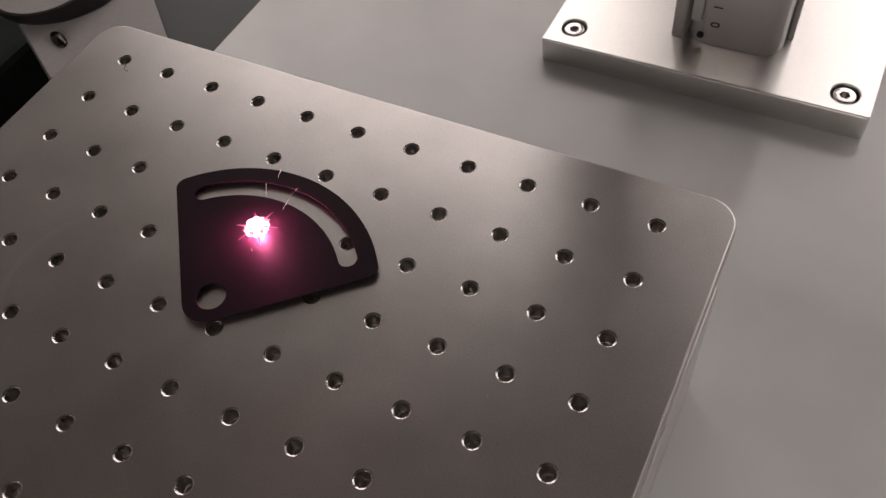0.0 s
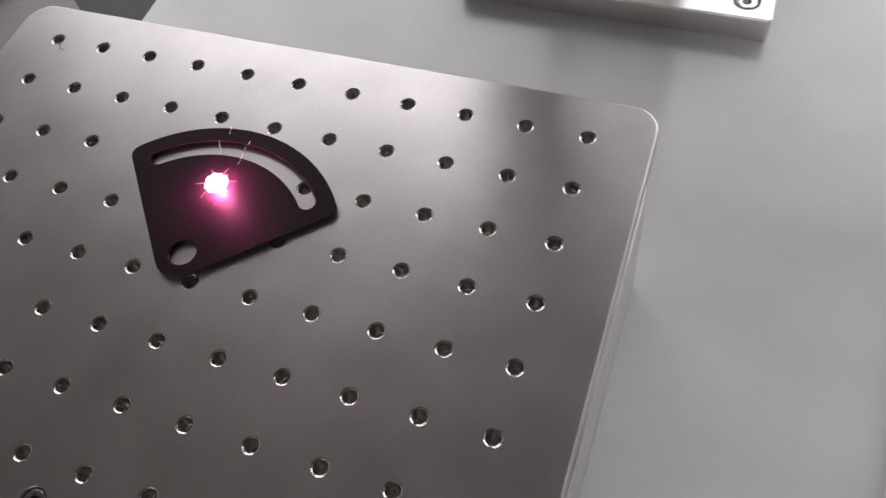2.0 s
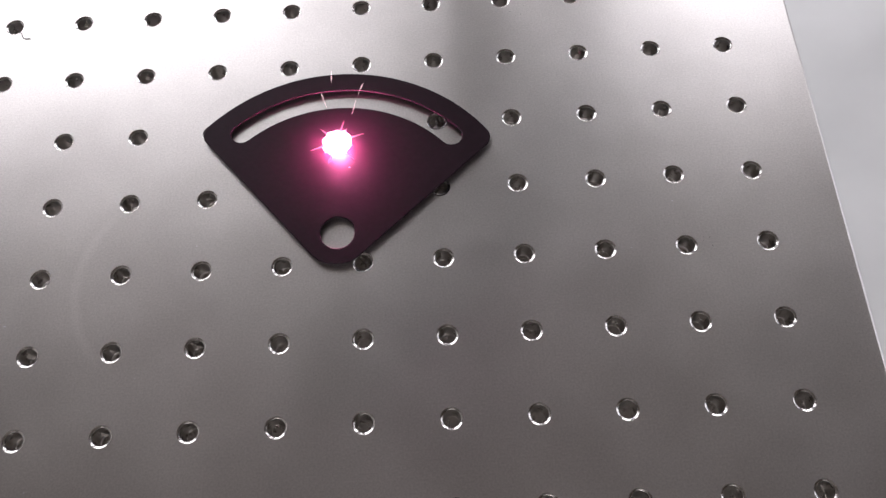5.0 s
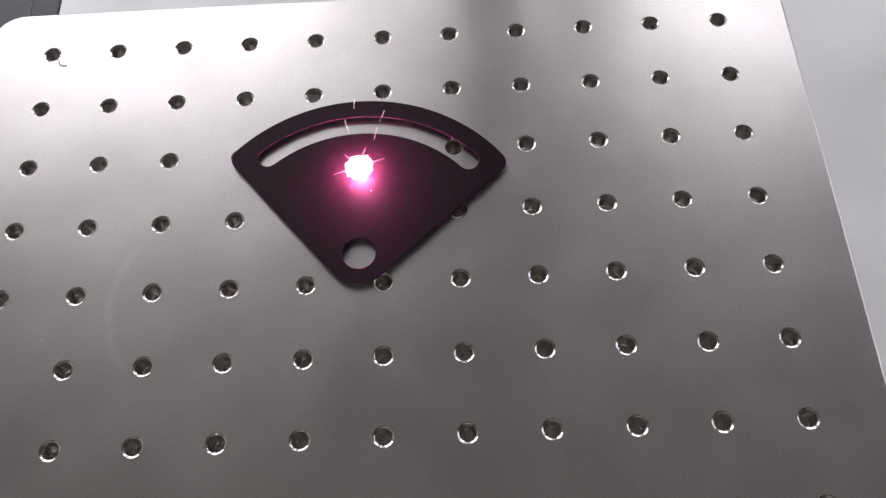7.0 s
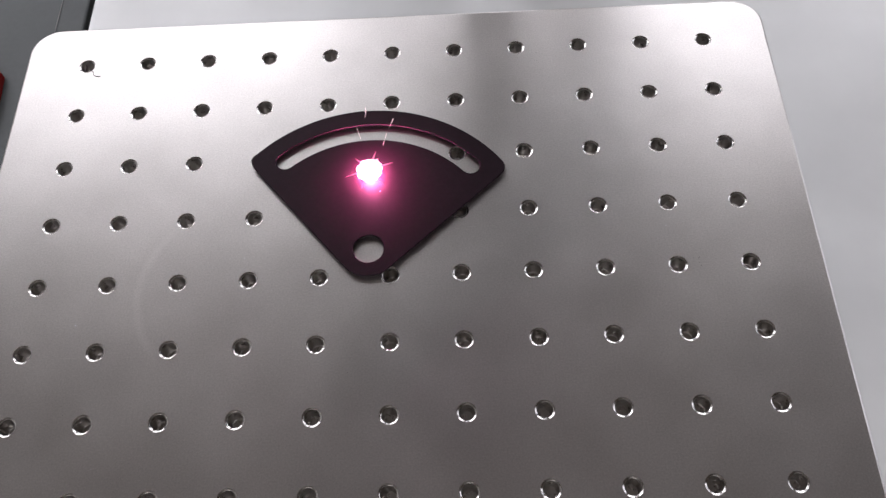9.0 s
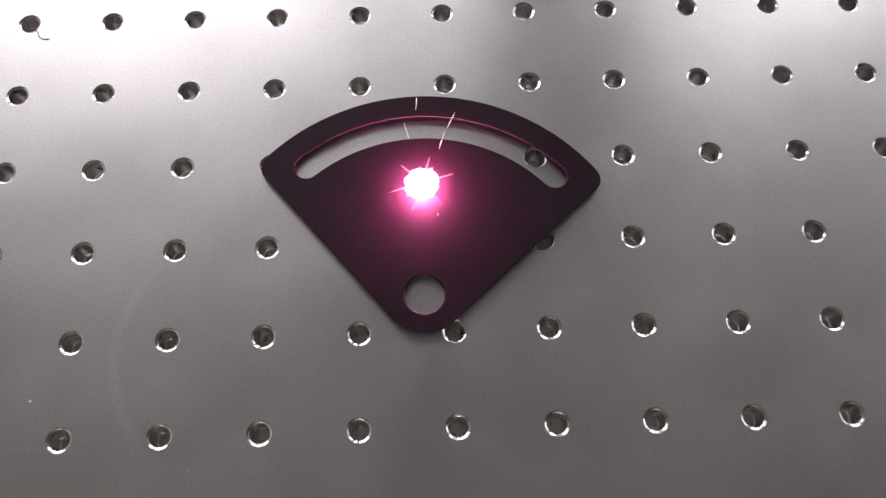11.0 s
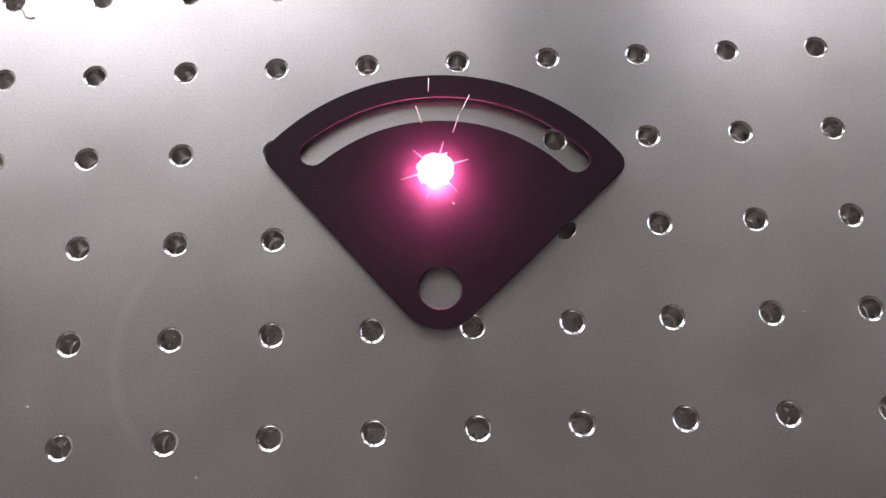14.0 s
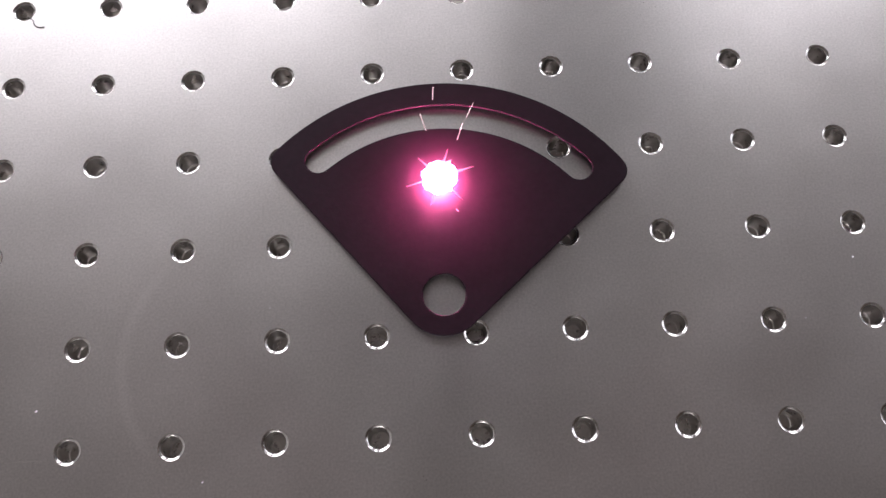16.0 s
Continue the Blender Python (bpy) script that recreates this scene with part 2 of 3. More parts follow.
def pierced(y, openings, start=WALL_W, stop=WALL_E):
    """A wall along x with window openings (x0, x1, z0, z1) through it."""
    bm = bmesh.new()
    slabs, x = [], start
    for x0, x1, z0, z1 in openings:
        slabs += [(x, x0, FLOOR_Z, CEIL_Z), (x0, x1, FLOOR_Z, z0), (x0, x1, z1, CEIL_Z)]
        x = x1
    for x0, x1, z0, z1 in slabs + [(x, stop, FLOOR_Z, CEIL_Z)]:
        bmesh.ops.create_cube(bm, size=1, matrix=Matrix.Translation(((x0 + x1) / 2, y, (z0 + z1) / 2)) @ Matrix.Diagonal((x1 - x0, 0.1, z1 - z0, 1)))
    return bm


wall("wall_north", pierced(WALL_N + 0.05, WINDOWS), "painted workshop wall with two wide window openings")
turned = pierced(-WALL_E - 0.05, [EAST], WALL_S, WALL_N)
bmesh.ops.transform(turned, matrix=pose(0, 0, 0, 0, 0, 90), verts=turned.verts)
wall("wall_east", turned, "unseen dark brown wall with an opening for added light", M_BROWN)
wall("wall_south", pierced(WALL_S - 0.05, [SOUTH]), "unseen painted wall with an opening for added light")


def window_frame(name, y0, y1, x0, x1, z0, z1, uprights):
    """An unseen frame with mullions, added to put bars in the bench's reflections."""
    win = tagged(new(name), "unseen grey window frame with mullions", "window", kind="structure")
    w = 0.045
    for bx0, bx1, bz0, bz1 in ((x0, x0 + w, z0, z1), (x1 - w, x1, z0, z1), (x0 + w, x1 - w, z0, z0 + w), (x0 + w, x1 - w, z1 - w, z1)):
        part("window_frame", box(bx0, bx1, y0, y1, bz0, bz1, 0.004), M_CABINET, win)
    for k in range(1, uprights + 1):
        x = x0 + (x1 - x0) * k / (uprights + 1)
        part("mullion", box(x - w / 2, x + w / 2, y0, y1, z0 + w, z1 - w, 0.004), M_CABINET, win)
    return win


window_frame("window_1", WALL_N - 0.02, WALL_N + 0.02, *WINDOWS[0], 2)
window_frame("window_2", WALL_N - 0.02, WALL_N + 0.02, *WINDOWS[1], 1)
window_frame("window_3", WALL_S - 0.02, WALL_S + 0.02, *SOUTH, 1)
window_frame("window_4", -WALL_E - 0.02, -WALL_E + 0.02, *EAST, 1).rotation_euler.z = radians(90)

# ---- bench ----
bench = thing("workbench", "light grey laminate workbench with a smooth glossy top", "table", (0.4, 0.3, FLOOR_Z))


def under(ob, parent):
    ob.parent = parent
    ob.matrix_parent_inverse = Matrix.Translation(-Vector(parent.location))
    return ob


TX0, TX1, TY0, TY1 = -0.182, 1.05, -0.42, 0.95
under(part("tabletop", box(TX0, TX1, TY0, TY1, TABLE_Z - 0.016, TABLE_Z, 0.0015), M_TABLE), bench)
# Black strip below the top for the dark line beside the bench.
under(part("edge_strip", box(TX0 + 0.001, TX0 + 0.02, TY0, TY1, TABLE_Z - 0.032, TABLE_Z - 0.0165, 0.002), M_EDGE, label="black strip under the tabletop"), bench)
for lx in (TX0 + 0.06, TX1 - 0.06):
    for ly in (TY0 + 0.06, TY1 - 0.06):
        under(part("leg", box(lx - 0.025, lx + 0.025, ly - 0.025, ly + 0.025, FLOOR_Z, TABLE_Z - 0.0165, 0.003), M_CABINET), bench)

# ---- perforated work plate ----
PX, PY, PT, PR = 0.1505, 0.1075, 0.012, 0.012
PITCH, HOLE = 0.025, 0.0026
HOLES = [((c - 5) * PITCH, (3.5 - r) * PITCH) for r in range(8) for c in range(11)]
SCREWS = [(-0.0122, -0.1005), (0.0120, -0.1010)]
plate = thing("work_plate", "satin stainless steel work plate with rows of threaded holes", "plate", (0, 0, -PT))


def plate_mesh():
    bm = bmesh.new()
    outer = [(0.0009, 0.0), (0.0005, -0.0001), (0.0002, -0.0003), (0.0, -0.0008), (0.0, -PT + 0.0006), (0.0006, -PT)]
    top, low = loft(bm, [[(x, y, z) for x, y in rounded(-PX + d, PX - d, -PY + d, PY - d, PR - d, 10)] for d, z in outer])
    edges, below = ring_edges(bm, top), ring_edges(bm, low)
    for x, y in HOLES:
        rows = [(0.00332, 0.0), (0.00332, -0.009), (HOLE, -0.0091), (HOLE, -PT)]
        a, b = loft(bm, [[(*p, z) for p in circle(x, y, r, 20)] for r, z in rows])
        edges += ring_edges(bm, a)
        below += ring_edges(bm, b)
    for x, y in SCREWS:
        a, b = loft(bm, [[(*p, z) for p in circle(x, y, r, 28)] for r, z in ((0.0049, 0.0), (0.0047, -0.0003), (0.0047, -0.0058))])
        edges += ring_edges(bm, a)
        bm.faces.new(b)
    bmesh.ops.triangle_fill(bm, use_beauty=True, use_dissolve=False, edges=edges, normal=(0, 0, 1))
    bmesh.ops.triangle_fill(bm, use_beauty=True, use_dissolve=False, edges=below, normal=(0, 0, -1))
    return bm


under(part("plate_body", plate_mesh(), M_PLATE, smooth=True, flat_top=True), plate)


def thread_mesh():
    """The tapped wall of one hole, with a bottom added to lighten its inside."""
    prof, z = [(0.00268, -0.00040), (0.00262, -0.0009), (HOLE, -0.0015)], -0.0018
    while z > -0.0055:
        prof += [(HOLE, z), (HOLE - 0.00009, z - 0.0005)]
        z -= 0.0010
    prof += [(HOLE - 0.0001, -0.0066), (HOLE - 0.0004, -0.0069), (0.0001, -0.0070)]
    return lathe(prof, 20, caps=False)


first_thread = part("threaded_bore", thread_mesh(), M_BORE, smooth=True)
first_sink = part("countersink", lathe([(0.00331, -0.00001), (0.00324, -0.00003), (0.00268, -0.00040)], 28, caps=False), M_SINK, smooth=True)
for i, (x, y) in enumerate(HOLES):
    turn = random.random() * 6.28
    bore = first_thread if i == 0 else new("threaded_bore", first_thread.data)
    bore.parent, bore.location, bore.rotation_euler = plate, (x, y, PT), (0, 0, turn)
    sink = first_sink if i == 0 else new("countersink", first_sink.data)
    sink.parent = bore


def cap_screw(name, head, height, socket, at, label, group, mat, recess_mat=M_SOCKET):
    """A socket head screw standing in its counterbore; at: the top of its head."""
    s = thing(name, label, "screw", at, group)
    e = head * 0.09
    bm = bmesh.new()
    n = 36
    rows = [(head * 0.96, -height), (head, -height + e), (head, -e), (head - e * 0.4, -e * 0.35), (head - e * 1.3, 0.0)]
    low, top = loft(bm, [[(*p, z) for p in circle(0, 0, r, n)] for r, z in rows])
    bm.faces.new(low)
    hexa = [bm.verts.new((*p, -0.0001)) for p in circle(0, 0, socket * 1.08, 6)]
    inner = [bm.verts.new((*p, -height * 0.6)) for p in circle(0, 0, socket, 6)]
    for i in range(6):
        bm.faces.new((hexa[i], hexa[(i + 1) % 6], inner[(i + 1) % 6], inner[i]))
    bmesh.ops.triangle_fill(bm, use_beauty=True, use_dissolve=False, edges=ring_edges(bm, top) + ring_edges(bm, hexa), normal=(0, 0, 1))
    bm.faces.new(inner)
    top_part = part("screw_head", bm, mat, s, smooth=True)
    # Socket shade of the base screws is put into a darker steel disc.
    part("socket_disc", lathe([(socket * 0.98, -height * 0.59), (socket * 0.98, -height * 0.55)], 6), recess_mat, top_part, "hexagon disc closing the socket")
    return s


for x, y in SCREWS:
    cap_screw("socket_screw", 0.0041, 0.0052, 0.0020, (x, y, -0.0006), "grey steel socket screw sunk in the work plate", "screws in the work plate", M_SCREW, M_SCREW)


def scuff(points, width):
    """A faint rubbed streak on the plate, tapering at its ends."""
    bm, rows, n = bmesh.new(), [], len(points)
    for i, (x, y) in enumerate(points):
        a, b = points[max(0, i - 1)], points[min(n - 1, i + 1)]
        q = math.hypot(b[0] - a[0], b[1] - a[1])
        w = width * math.sin(math.pi * (i + 0.3) / (n - 0.4))
        nx, ny = -(b[1] - a[1]) / q * w, (b[0] - a[0]) / q * w
        rows.append((bm.verts.new((x + nx, y + ny, 0.00004)), bm.verts.new((x - nx, y - ny, 0.00004))))
    for a, b in zip(rows, rows[1:]):
        bm.faces.new((a[0], a[1], b[1], b[0]))
    return bm


under(part("scuff_mark", scuff([(-0.1135 + 0.0012 * i, -0.0395 + 0.0001 * (i % 3)) for i in range(8)], 0.00018), M_SCUFF, label="thin pale scratch"), plate)

for x, y, r in ((-0.1085, -0.0275, 0.0004), (-0.0945, -0.0770, 0.0003), (-0.052, -0.004, 0.00025), (0.098, 0.003, 0.0003), (0.083, -0.0125, 0.00025), (-0.067, -0.046, 0.00025)):
    bm = bmesh.new()
    bmesh.ops.create_icosphere(bm, subdivisions=1, radius=r, matrix=Matrix.Diagonal((1, 0.7, 0.3, 1)))
    dust = tagged(part("dust_speck", bm, M_PAPER), "tiny pale speck of dust on the work plate", "speck", "dust on the work plate")
    dust.location = (x, y, r * 0.28)

# pedestal of sheet panels that carries the plate
stand = thing("plate_stand", "brushed steel sheet stand under the work plate", "stand", (0, 0, TABLE_Z))
SX, SY0, SY1, SZ = 0.1514, -0.1066, 0.0790, -PT - 0.0002
for name, bm in (
    ("front_panel", box(-0.144, 0.144, SY0, SY0 + 0.004, TABLE_Z, SZ, 0.0008)),
    ("back_panel", box(-0.144, 0.144, SY1 - 0.004, SY1, TABLE_Z, SZ, 0.0008)),
    ("side_panel", box(SX - 0.004, SX, SY0 + 0.006, SY1, TABLE_Z, SZ, 0.0010, 3)),
    ("side_panel", box(-SX, -SX + 0.004, SY0 + 0.006, SY1, TABLE_Z, SZ, 0.0008)),
):
    under(part(name, bm, M_BRUSHED), stand)

# ---- slotted sector ----
SC = (-0.0076, -0.0029)
SR, SOFF, SMID, SHALF = 0.0603, 0.0107, 85.8, 44.0
ST = 0.0022


def sector_outline():
    """Quarter-round lever: arc, two straight flanks tangent to the hub, rounded corners."""
    pts, rc = [], 0.0045
    for side in (-1, 1):
        a = radians(SMID + side * SHALF)
        d = (math.cos(a), math.sin(a))
        # corner circle tangent to the flank and inside the arc
        off = SOFF - rc
        along = math.sqrt((SR - rc) ** 2 - off ** 2)
        nx, ny = side * -d[1], side * d[0]
        ccx, ccy = SC[0] + d[0] * along + nx * off, SC[1] + d[1] * along + ny * off
        arc_angle = math.atan2(ccy - SC[1], ccx - SC[0])
        flank_angle = math.atan2(ny, nx)
        if side > 0:
            flank_angle += 2 * math.pi
        pts.append((ccx, ccy, arc_angle, flank_angle))
    out = []
    (rx_, ry_, ra, rf), (lx_, ly_, la, lf) = pts
    for i in range(7):
        a = rf + (ra - rf) * i / 6
        out.append((rx_ + rc * math.cos(a), ry_ + rc * math.sin(a)))
    for i in range(1, 48):
        a = ra + (la - ra) * i / 48
        out.append((SC[0] + SR * math.cos(a), SC[1] + SR * math.sin(a)))
    for i in range(7):
        a = la + (lf - la) * i / 6
        out.append((lx_ + rc * math.cos(a), ly_ + rc * math.sin(a)))
    stop = rf + 2 * math.pi
    for i in range(17):
        a = lf + (stop - lf) * i / 16
        out.append((SC[0] + SOFF * math.cos(a), SC[1] + SOFF * math.sin(a)))
    return out


def slot_outline(r0, r1, half):
    rm, w, out = (r0 + r1) / 2, (r1 - r0) / 2, []
    a0, a1 = radians(SMID - half), radians(SMID + half)
    out += [(SC[0] + r1 * math.cos(a0 + (a1 - a0) * i / 40), SC[1] + r1 * math.sin(a0 + (a1 - a0) * i / 40)) for i in range(41)]
    cx, cy = SC[0] + rm * math.cos(a1), SC[1] + rm * math.sin(a1)
    out += [(cx + w * math.cos(a1 + math.pi * i / 8), cy + w * math.sin(a1 + math.pi * i / 8)) for i in range(1, 8)]
    out += [(SC[0] + r0 * math.cos(a1 + (a0 - a1) * i / 40), SC[1] + r0 * math.sin(a1 + (a0 - a1) * i / 40)) for i in range(41)]
    cx, cy = SC[0] + rm * math.cos(a0), SC[1] + rm * math.sin(a0)
    out += [(cx + w * math.cos(a0 + math.pi + math.pi * i / 8), cy + w * math.sin(a0 + math.pi + math.pi * i / 8)) for i in range(1, 8)]
    return out


# Undercut added to soften the edge's reflection and keep slot walls unlit.
sector = part("slotted_sector", extruded(sector_outline(), 0.0001, ST, 0.0003, (slot_outline(0.0465, 0.0535, 44.0), circle(*SC, 0.0054, 32)), 0.0012), M_SECTOR)
tagged(sector, "black anodised sheet metal sector with a curved slot", "machine part")

# laser spark burning on the sector, its core enlarged to its overexposed bloom
spark = thing("laser_spark", "glowing pink-white laser spark on the black sector", "spark", SPARK)
bm = bmesh.new()
bmesh.ops.create_icosphere(bm, subdivisions=4, radius=1)
for v in bm.verts:
    k = 0.0044 * (1 + 0.2 * noise.noise(v.co * 2.1))
    v.co = Vector((v.co.x * k, v.co.y * k, v.co.z * k * (0.6 if v.co.z > 0 else 0.15) + 0.0030))
part("core", bm, M_SPARK, spark, smooth=True)


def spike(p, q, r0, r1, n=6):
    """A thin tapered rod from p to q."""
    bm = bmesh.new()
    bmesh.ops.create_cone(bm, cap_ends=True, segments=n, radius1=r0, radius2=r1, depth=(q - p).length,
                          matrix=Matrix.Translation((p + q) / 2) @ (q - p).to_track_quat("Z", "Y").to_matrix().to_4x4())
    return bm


# Ragged edge and lens starburst round the spark, built as glowing tapered spikes.
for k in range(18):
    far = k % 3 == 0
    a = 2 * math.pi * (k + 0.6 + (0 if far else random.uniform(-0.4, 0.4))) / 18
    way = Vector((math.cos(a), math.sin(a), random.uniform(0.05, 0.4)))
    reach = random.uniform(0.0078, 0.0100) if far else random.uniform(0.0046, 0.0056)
    part("glare_spike", spike(way * 0.0032 + Vector((0, 0, 0.0030)), way * reach + Vector((0, 0, 0.0016)), 0.00040 if far else 0.0012, 0.00002), M_RAY if far else M_GLARE, spark, "pink spike of the spark's glare")
for x, y, z, dx, dy, dz in ((0.005, 0.010, 0.004, 0.0016, 0.0034, 0.003), (0.0075, 0.014, 0.009, 0.0020, 0.0030, 0.002), (-0.003, 0.012, 0.006, -0.0014, 0.0036, 0.003),
                            (-0.001, 0.019, 0.010, 0.0003, 0.0026, 0.002), (0.004, -0.009, 0.003, 0.0003, -0.0006, 0.0003)):
    p = Vector((x, y, z))
    part("flying_speck", spike(p, p + Vector((dx, dy, dz)), 0.00004, 0.00007, 5), M_SPECK, spark, "thin glowing streak")

# ---- column with its base plate ----
BX0, BX1, BY0, BY1, BT = 0.0125, 0.188, 0.2465, 0.4165, 0.0155
BZ = TABLE_Z + BT
base = thing("column_stand", "machined aluminium column on a thick base plate", "stand", (0.1, 0.33, TABLE_Z))
SCREW_AT = [(0.0265, 0.2615), (0.1735, 0.2600), (0.0265, 0.4015), (0.1735, 0.4015)]
under(part("base_plate", extruded(rounded(BX0, BX1, BY0, BY1, 0.0015, 3), TABLE_Z, BZ, 0.0008, [circle(x, y, 0.0071, 32) for x, y in SCREW_AT]), M_BASE), base)
for x, y in SCREW_AT:
    cap_screw("base_screw", 0.0058, 0.0080, 0.0027, (x, y, BZ - 0.0008), "bright steel socket screw sunk in the column base", "screws in the column base", M_BRIGHT, M_SCREW)

CX0, CX1, CY0, CY1, CTOP = 0.0785, 0.1365, 0.2725, 0.335, 0.70


def column_outline():
    return rounded(CX0 + 0.0087, CX1, CY0, CY1, 0.011, 6)


under(part("column_body", extruded(column_outline(), BZ, CTOP, 0.0006), M_PROFILE, smooth=True), base)
under(part("guide_rail", extruded(rounded(CX0, CX0 + 0.0075, CY0 + 0.0005, CY1 - 0.002, 0.002, 4), BZ, CTOP, 0.0004), M_PROFILE, smooth=True), base)
under(part("side_rod", extruded(circle(CX1 + 0.0018, CY0 + 0.020, 0.0018, 16), BZ, CTOP, 0.0003), M_PROFILE, smooth=True), base)
# Black stud stands in for a dark square recess in the column face.
bm = lathe([(0.0019, 0), (0.0019, 0.0010), (0.0014, 0.0013)], 20)
bmesh.ops.transform(bm, matrix=pose(0.0945, CY0, BZ + 0.0060, 90, 0, 0), verts=bm.verts)
under(part("recess_stud", bm, M_SOCKET, label="small black stud marking a dark recess"), base)
under(part("pointer", box(0.0885, 0.0940, CY0 - 0.0018, CY0, BZ + 0.0155, BZ + 0.075, 0.0004), M_BASE, label="bright metal strip on the column face"), base)


def lettering(text, size, m, mat, parent):
    cu = bpy.data.curves.new("digit", "FONT")
    cu.body, cu.size, cu.extrude = text, size, 0.0001
    cu.align_x = "CENTER"
    cu.align_y = "CENTER"
    tmp = new("digit", cu)
    me = bpy.data.meshes.new_from_object(tmp.evaluated_get(bpy.context.evaluated_depsgraph_get()))
    bpy.data.objects.remove(tmp)
    me.materials.clear()
    me.materials.append(mat)
    ob = new("scale_digit", me)
    ob.matrix_world = m
    return under(ob, parent)


for k, text in enumerate("01"):
    lettering(text, 0.0072, pose(0.1010, CY0 - 0.0003, BZ + 0.0142 + 0.0112 * k, 90, 90, 0), M_BLACK_PRINT, base)

# marking head held over the plate by the column
head = thing("marking_head", "dark grey laser marking head with a round lens on the column", "laser head", (0, 0.10, 0.44))
under(part("arm", box(0.06, 0.158, 0.20, 0.345, 0.48, 0.58, 0.006), M_HEAD), head)
# Unseen slide, blackened and placed for the dark band reflected in the plate.
under(part("carriage", box(0.037, 0.062, 0.205, 0.262, 0.055, 0.485, 0.004), M_RUBBER, label="dark metal slide in front of the column"), head)
# Unseen block and bracket, placed for the dark patch reflected in the plate.
under(part("reflected_block", box(0.080, 0.160, 0.185, 0.262, 0.228, 0.335, 0.008), M_RUBBER), head)
under(part("block_bracket", box(0.1395, 0.165, 0.258, 0.330, 0.250, 0.300, 0.003), M_HEAD), head)
under(part("housing", box(-0.065, 0.075, 0.02, 0.22, 0.44, 0.60, 0.008), M_HEAD), head)
under(part("lens_barrel", lathe([(0.054, 0.45), (0.054, 0.405), (0.051, 0.392), (0.044, 0.389), (0.044, 0.395)], 40, 0.0, 0.085, caps=False), M_HEAD, smooth=True), head)
under(part("lens_glass", lathe([(0.044, 0.394), (0.030, 0.3915), (0.015, 0.3902), (0.001, 0.3898)], 40, 0.0, 0.085), M_GLASS, smooth=True, label="purple coated lens"), head)

# ---- printed papers ----
PZ = TABLE_Z + 0.0003


def sheet(name, x0, x1, y0, y1, lift, z):
    """A sheet of paper, a little wavy, with a raised edge."""
    bm = bmesh.new()
    nx, ny = 28, 40
    grid = []
    for j in range(ny + 1):
        row = []
        for i in range(nx + 1):
            u, v = i / nx, j / ny
            x, y = x0 + (x1 - x0) * u, y0 + (y1 - y0) * v
            x += 0.0020 * math.sin(3.1 * v + 0.6) * (1 - u) - 0.012 * (1 - v) * (1 - u)
            row.append(bm.verts.new((x, y, paper_height(x, y, u, v, lift) + z)))
        grid.append(row)
    for j in range(ny):
        for i in range(nx):
            bm.faces.new((grid[j][i], grid[j][i + 1], grid[j + 1][i + 1], grid[j + 1][i]))
    top = bm.faces[:]
    res = bmesh.ops.extrude_face_region(bm, geom=top)
    for v in res["geom"]:
        if isinstance(v, bmesh.types.BMVert):
            v.co.z += 0.00012
    return part(name, bm, M_PAPER, smooth=True)


def paper_height(x, y, u, v, lift):
    """Waves, a curled long edge and the crease left by turning the page."""
    wave = 0.0006 * (1 + noise.noise(Vector((x * 14, y * 11, 1.3))))
    near_edge = (1 - min(1, u * 6)) ** 2
    curl = lift * near_edge * (0.25 + 0.55 * math.sin(math.pi * min(1, max(0, v * 1.2 - 0.2))) + 0.2 * math.sin(17 * v))
    crease = 0.0016 * max(0, 1 - abs(v - 0.775 - 0.10 * u) / 0.035) * max(0, 1 - u * 2.2) * min(1, lift / 0.003)
    return 0.0002 + wave + max(0, curl) + crease


low_sheet = sheet("paper_sheet", 0.2720, 0.4820, -0.104, 0.193, 0.0005, PZ)
tagged(low_sheet, "white sheet of paper lying under another on the bench", "paper")
papers = sheet("printed_sheet", 0.2685, 0.4785, -0.100, 0.197, 0.0030, PZ + 0.0014)
tagged(papers, "white printed sheet with a ruled form, slightly curled", "paper")


def printed(name, x0, x1, y0, y1):
    """A bar of print that follows the sheet."""
    bm = bmesh.new()
    n = max(2, int(max(x1 - x0, y1 - y0) / 0.006))
    along_x = (x1 - x0) > (y1 - y0)
    rows = []
    for i in range(n + 1):
        f = i / n
        pair = ((x0 + (x1 - x0) * f, y0), (x0 + (x1 - x0) * f, y1)) if along_x else ((x0, y0 + (y1 - y0) * f), (x1, y0 + (y1 - y0) * f))
        row = []
        for x, y in pair:
            u, v = (x - 0.2685) / 0.21, (y + 0.100) / 0.297
            row.append(bm.verts.new((x, y, PZ + 0.0014 + paper_height(x, y, u, v, 0.0030) + 0.00022)))
        rows.append(row)
    for a, b in zip(rows, rows[1:]):
        bm.faces.new((a[0], a[1], b[1], b[0]))
    return part(name, bm, M_INK, papers)


GX = [0.279, 0.294, 0.330, 0.392, 0.450]
LW = 0.00026
for top, count, pitch in ((0.1335, 9, 0.0092), (0.0405, 8, 0.0089)):
    for k in range(count + 1):
        printed("form_line", GX[0], GX[-1], top - k * pitch - LW, top - k * pitch + LW)
    for x in GX:
        printed("form_line", x - LW, x + LW, top - count * pitch, top)
    for k in range(count):
        yc = top - (k + 0.5) * pitch
        if k % 3 != 1:
            printed("text_bar", GX[0] + 0.006, GX[0] + 0.0085, yc - 0.0008, yc + 0.0008)
        w = random.uniform(0.010, 0.020)
        printed("text_bar", 0.312 - w / 2, 0.312 + w / 2, yc - 0.0008, yc + 0.0008)
        w = random.uniform(0.015, 0.04)
        printed("text_bar", 0.361 - w / 2, 0.361 + w / 2, yc - 0.0008, yc + 0.0008)
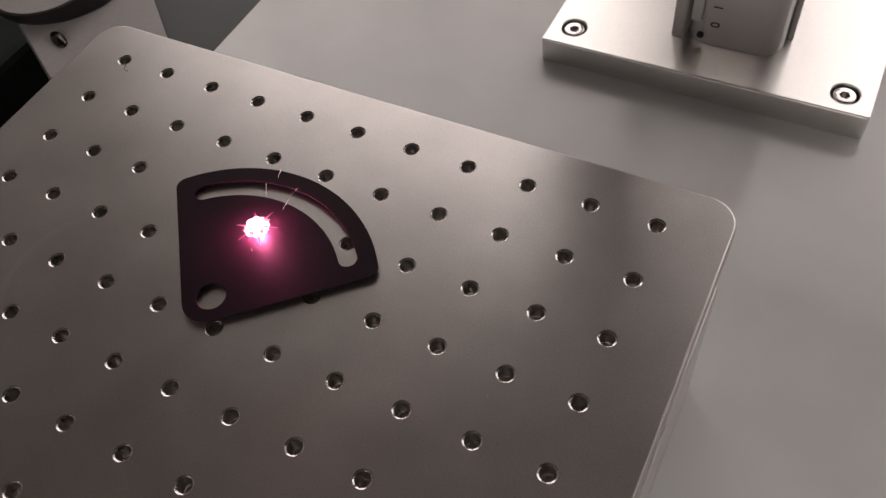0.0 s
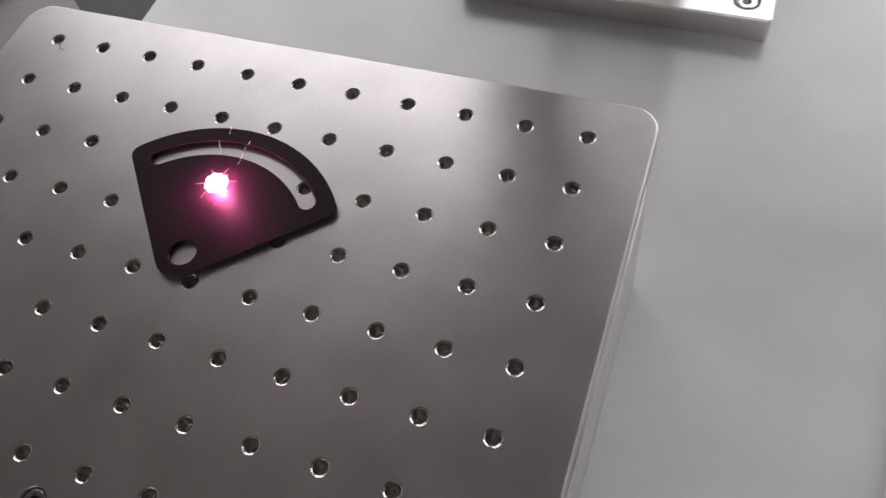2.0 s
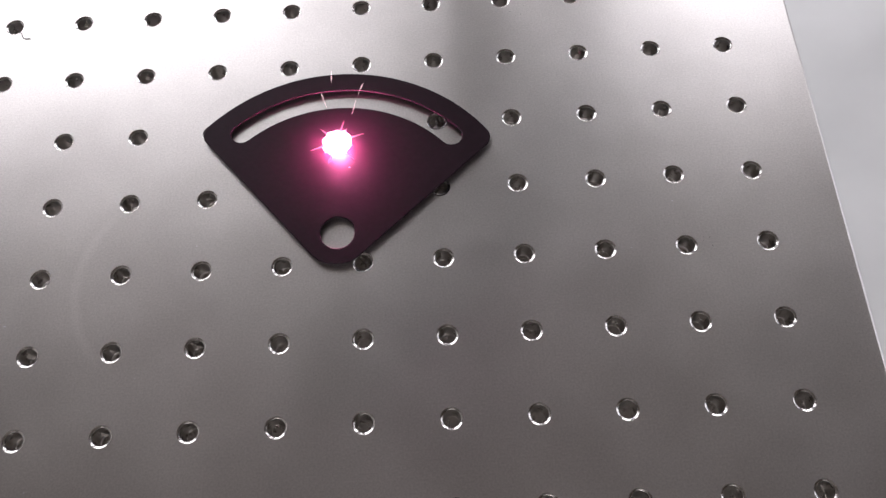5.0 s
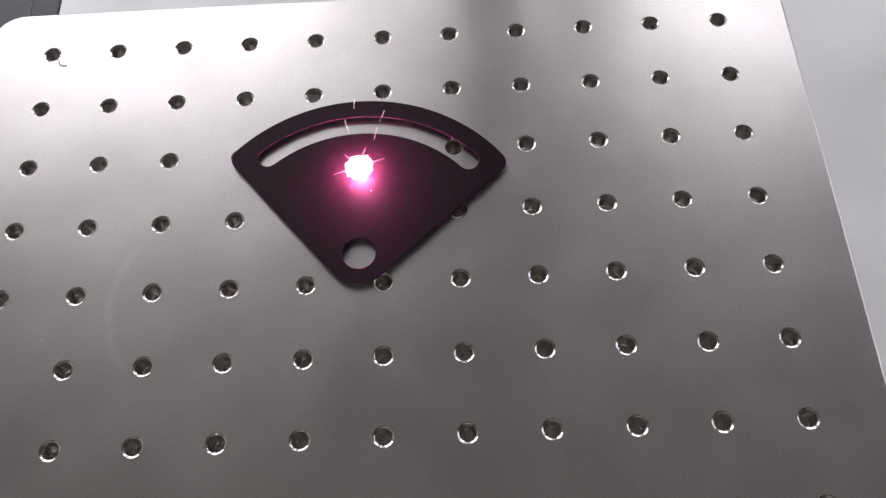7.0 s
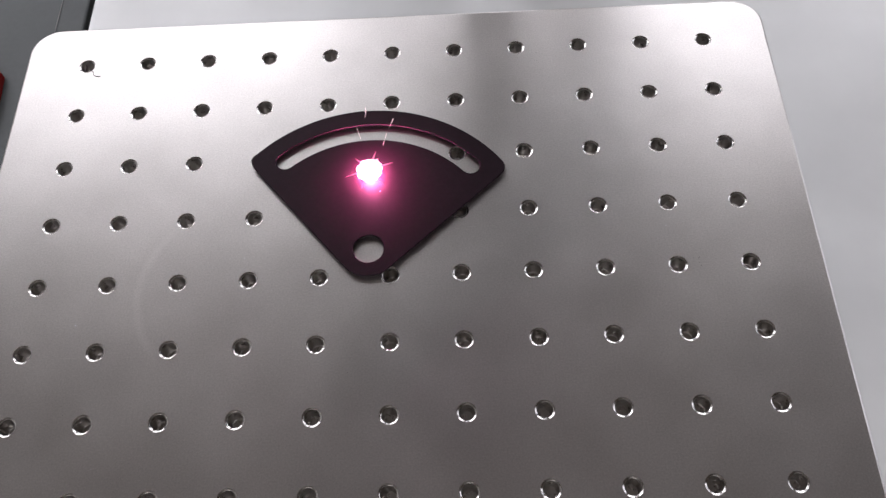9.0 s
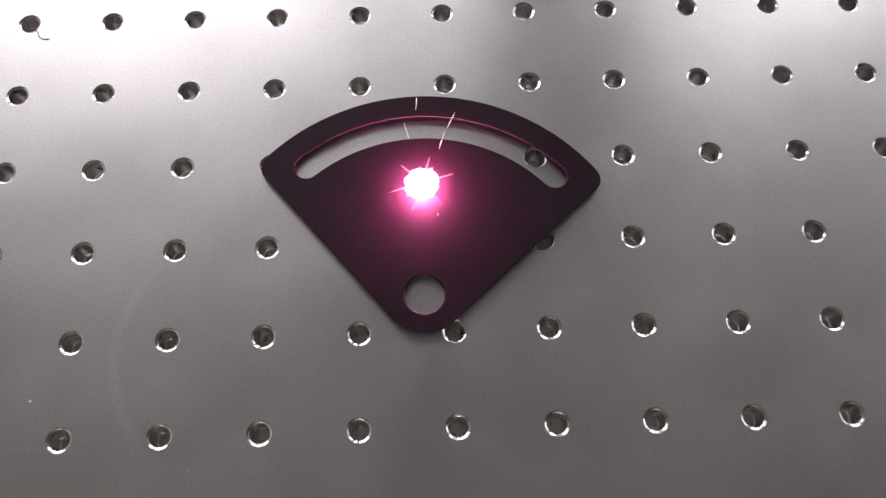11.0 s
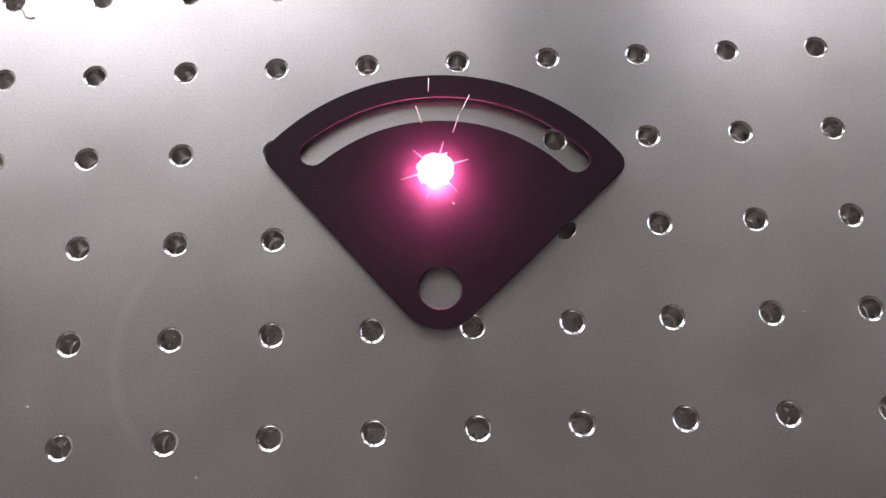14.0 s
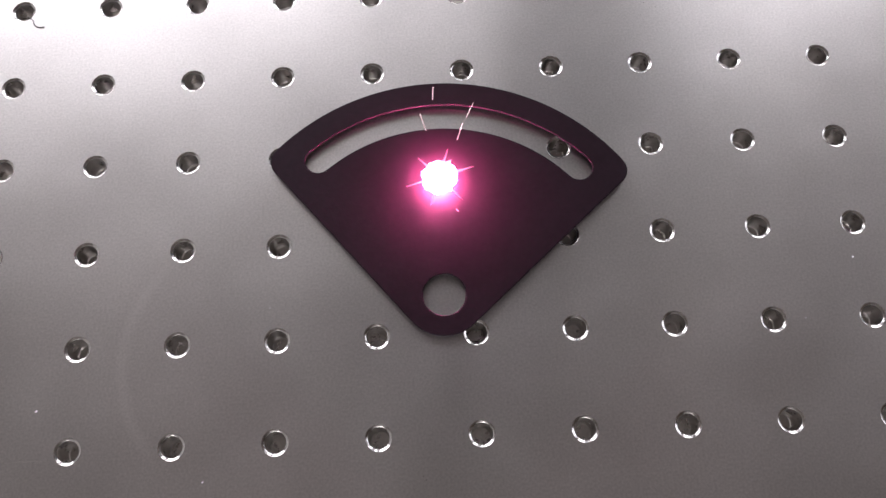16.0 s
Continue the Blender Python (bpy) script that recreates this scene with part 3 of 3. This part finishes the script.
for y, runs in ((0.1475, ((0.281, 0.309),)), (0.1375, ((0.283, 0.297), (0.302, 0.311)))):
    for a, b in runs:
        x = a
        while x < b:
            printed("text_bar", x, x + 0.0026, y - 0.0011, y + 0.0011)
            x += 0.0036
staple = part("staple", box(0.277, 0.285, 0.1872, 0.1876, PZ + 0.0030, PZ + 0.0033, 0.0001), M_SOCKET, papers, "thin steel staple")

# ---- equipment below the bench's end ----
LZ = -0.25
cab = thing("power_cabinet", "dark grey painted steel cabinet beside the bench", "cabinet", (-0.5, 0.3, FLOOR_Z))
body = [(-0.675, 0.343), (-0.468, 0.2275), (-0.44, -0.30), (-0.2805, -0.30), (-0.2805, 0.85), (-0.675, 0.85)]
under(part("cabinet_body", extruded(body, FLOOR_Z, LZ, 0.002), M_CABINET), cab)
panel = [(-0.660, 0.337), (-0.470, 0.231), (-0.425, 0.235), (-0.392, 0.311), (-0.408, 0.324), (-0.451, 0.360), (-0.62, 0.50), (-0.66, 0.50)]
cover = under(part("cover_panel", extruded(panel, LZ + 0.0002, LZ + 0.004, 0.0006), M_PANEL, label="lighter grey sheet cover"), cab)
bm = lathe([(0.010, 0.0), (0.0095, 0.003), (0.006, 0.0062), (0.0005, 0.007)], 24)
bmesh.ops.transform(bm, matrix=pose(-0.498, 0.274, LZ + 0.0042, 0, 0, -22) @ Matrix.Diagonal((1.45, 0.62, 0.8, 1)), verts=bm.verts)
part("button_screw", bm, M_DOME, cover, "black domed screw", smooth=True)
# Block added to fill the dark gap left of the cabinet.
back = thing("gap_block", "dark green-black block filling the gap beside the cabinet", "case", (-0.9, 0.2, FLOOR_Z))
under(part("gap_block_body", box(-1.90, -0.69, -0.50, 1.20, FLOOR_Z, -0.36, 0.01), M_DARK), back)


def tube(points, radius, n=14, closed=False):
    bm = bmesh.new()
    rings = []
    m = len(points)
    for i, p in enumerate(points):
        p = Vector(p)
        a = Vector(points[(i - 1) % m] if closed or i else points[0])
        b = Vector(points[(i + 1) % m] if closed or i < m - 1 else points[-1])
        q = (b - a).to_track_quat("Z", "Y")
        rings.append([bm.verts.new(p + q @ Vector((radius * math.cos(6.2832 * k / n), radius * math.sin(6.2832 * k / n), 0))) for k in range(n)])
    for i in range(m if closed else m - 1):
        a, b = rings[i], rings[(i + 1) % m]
        for k in range(n):
            bm.faces.new((a[k], a[(k + 1) % n], b[(k + 1) % n], b[k]))
    return bm


cap = thing("round_cap", "skewed round grey cap with a black rubber skirt", "cap", (-0.561, 0.353, LZ + 0.0042))


def skewed(bm):
    """Skews a turned shape to fit the camera's view, its foot staying flat."""
    for v in bm.verts:
        v.co.x += 0.30 * v.co.z
        v.co.y -= 1.45 * v.co.z
    return bm


part("rubber_skirt", skewed(lathe([(0.0735, 0.0), (0.073, 0.002), (0.068, 0.007), (0.0565, 0.0172), (0.0540, 0.0178), (0.0535, 0.014)], 56)), M_RUBBER, cap, "black rubber skirt", smooth=True)
part("cap_disc", skewed(lathe([(0.0532, 0.0142), (0.0532, 0.0172), (0.0525, 0.0178)], 56)), M_PANEL, cap, "light grey disc", smooth=True)
block = [(-0.390, 0.246), (-0.3330, 0.250), (-0.3325, 0.268), (-0.3345, 0.297), (-0.3425, 0.3065), (-0.390, 0.290)]
tagged(part("red_block", extruded(block, LZ + 0.0002, LZ + 0.0075, 0.001), M_RED), "small red plastic block on the grey cabinet", "block")
tagged(part("thin_wire", tube([(-0.3035, 0.30 + 0.03 * i, LZ + 0.0006) for i in range(14)], 0.0003, 8), M_PANEL, smooth=True), "thin pale wire lying on the cabinet", "wire")

# curled metal shaving on the plate
curl = ((-0.1236, 0.0853), (-0.1226, 0.0849), (-0.1218, 0.0841), (-0.1216, 0.0831), (-0.1209, 0.0822), (-0.1197, 0.0818), (-0.1185, 0.0820))
hair = [(x, y, 0.00018) for x, y in curl]
tagged(part("shaving", tube(hair, 0.00014, 6), M_SOCKET, smooth=True), "tiny dark curled shaving on the work plate", "shaving")
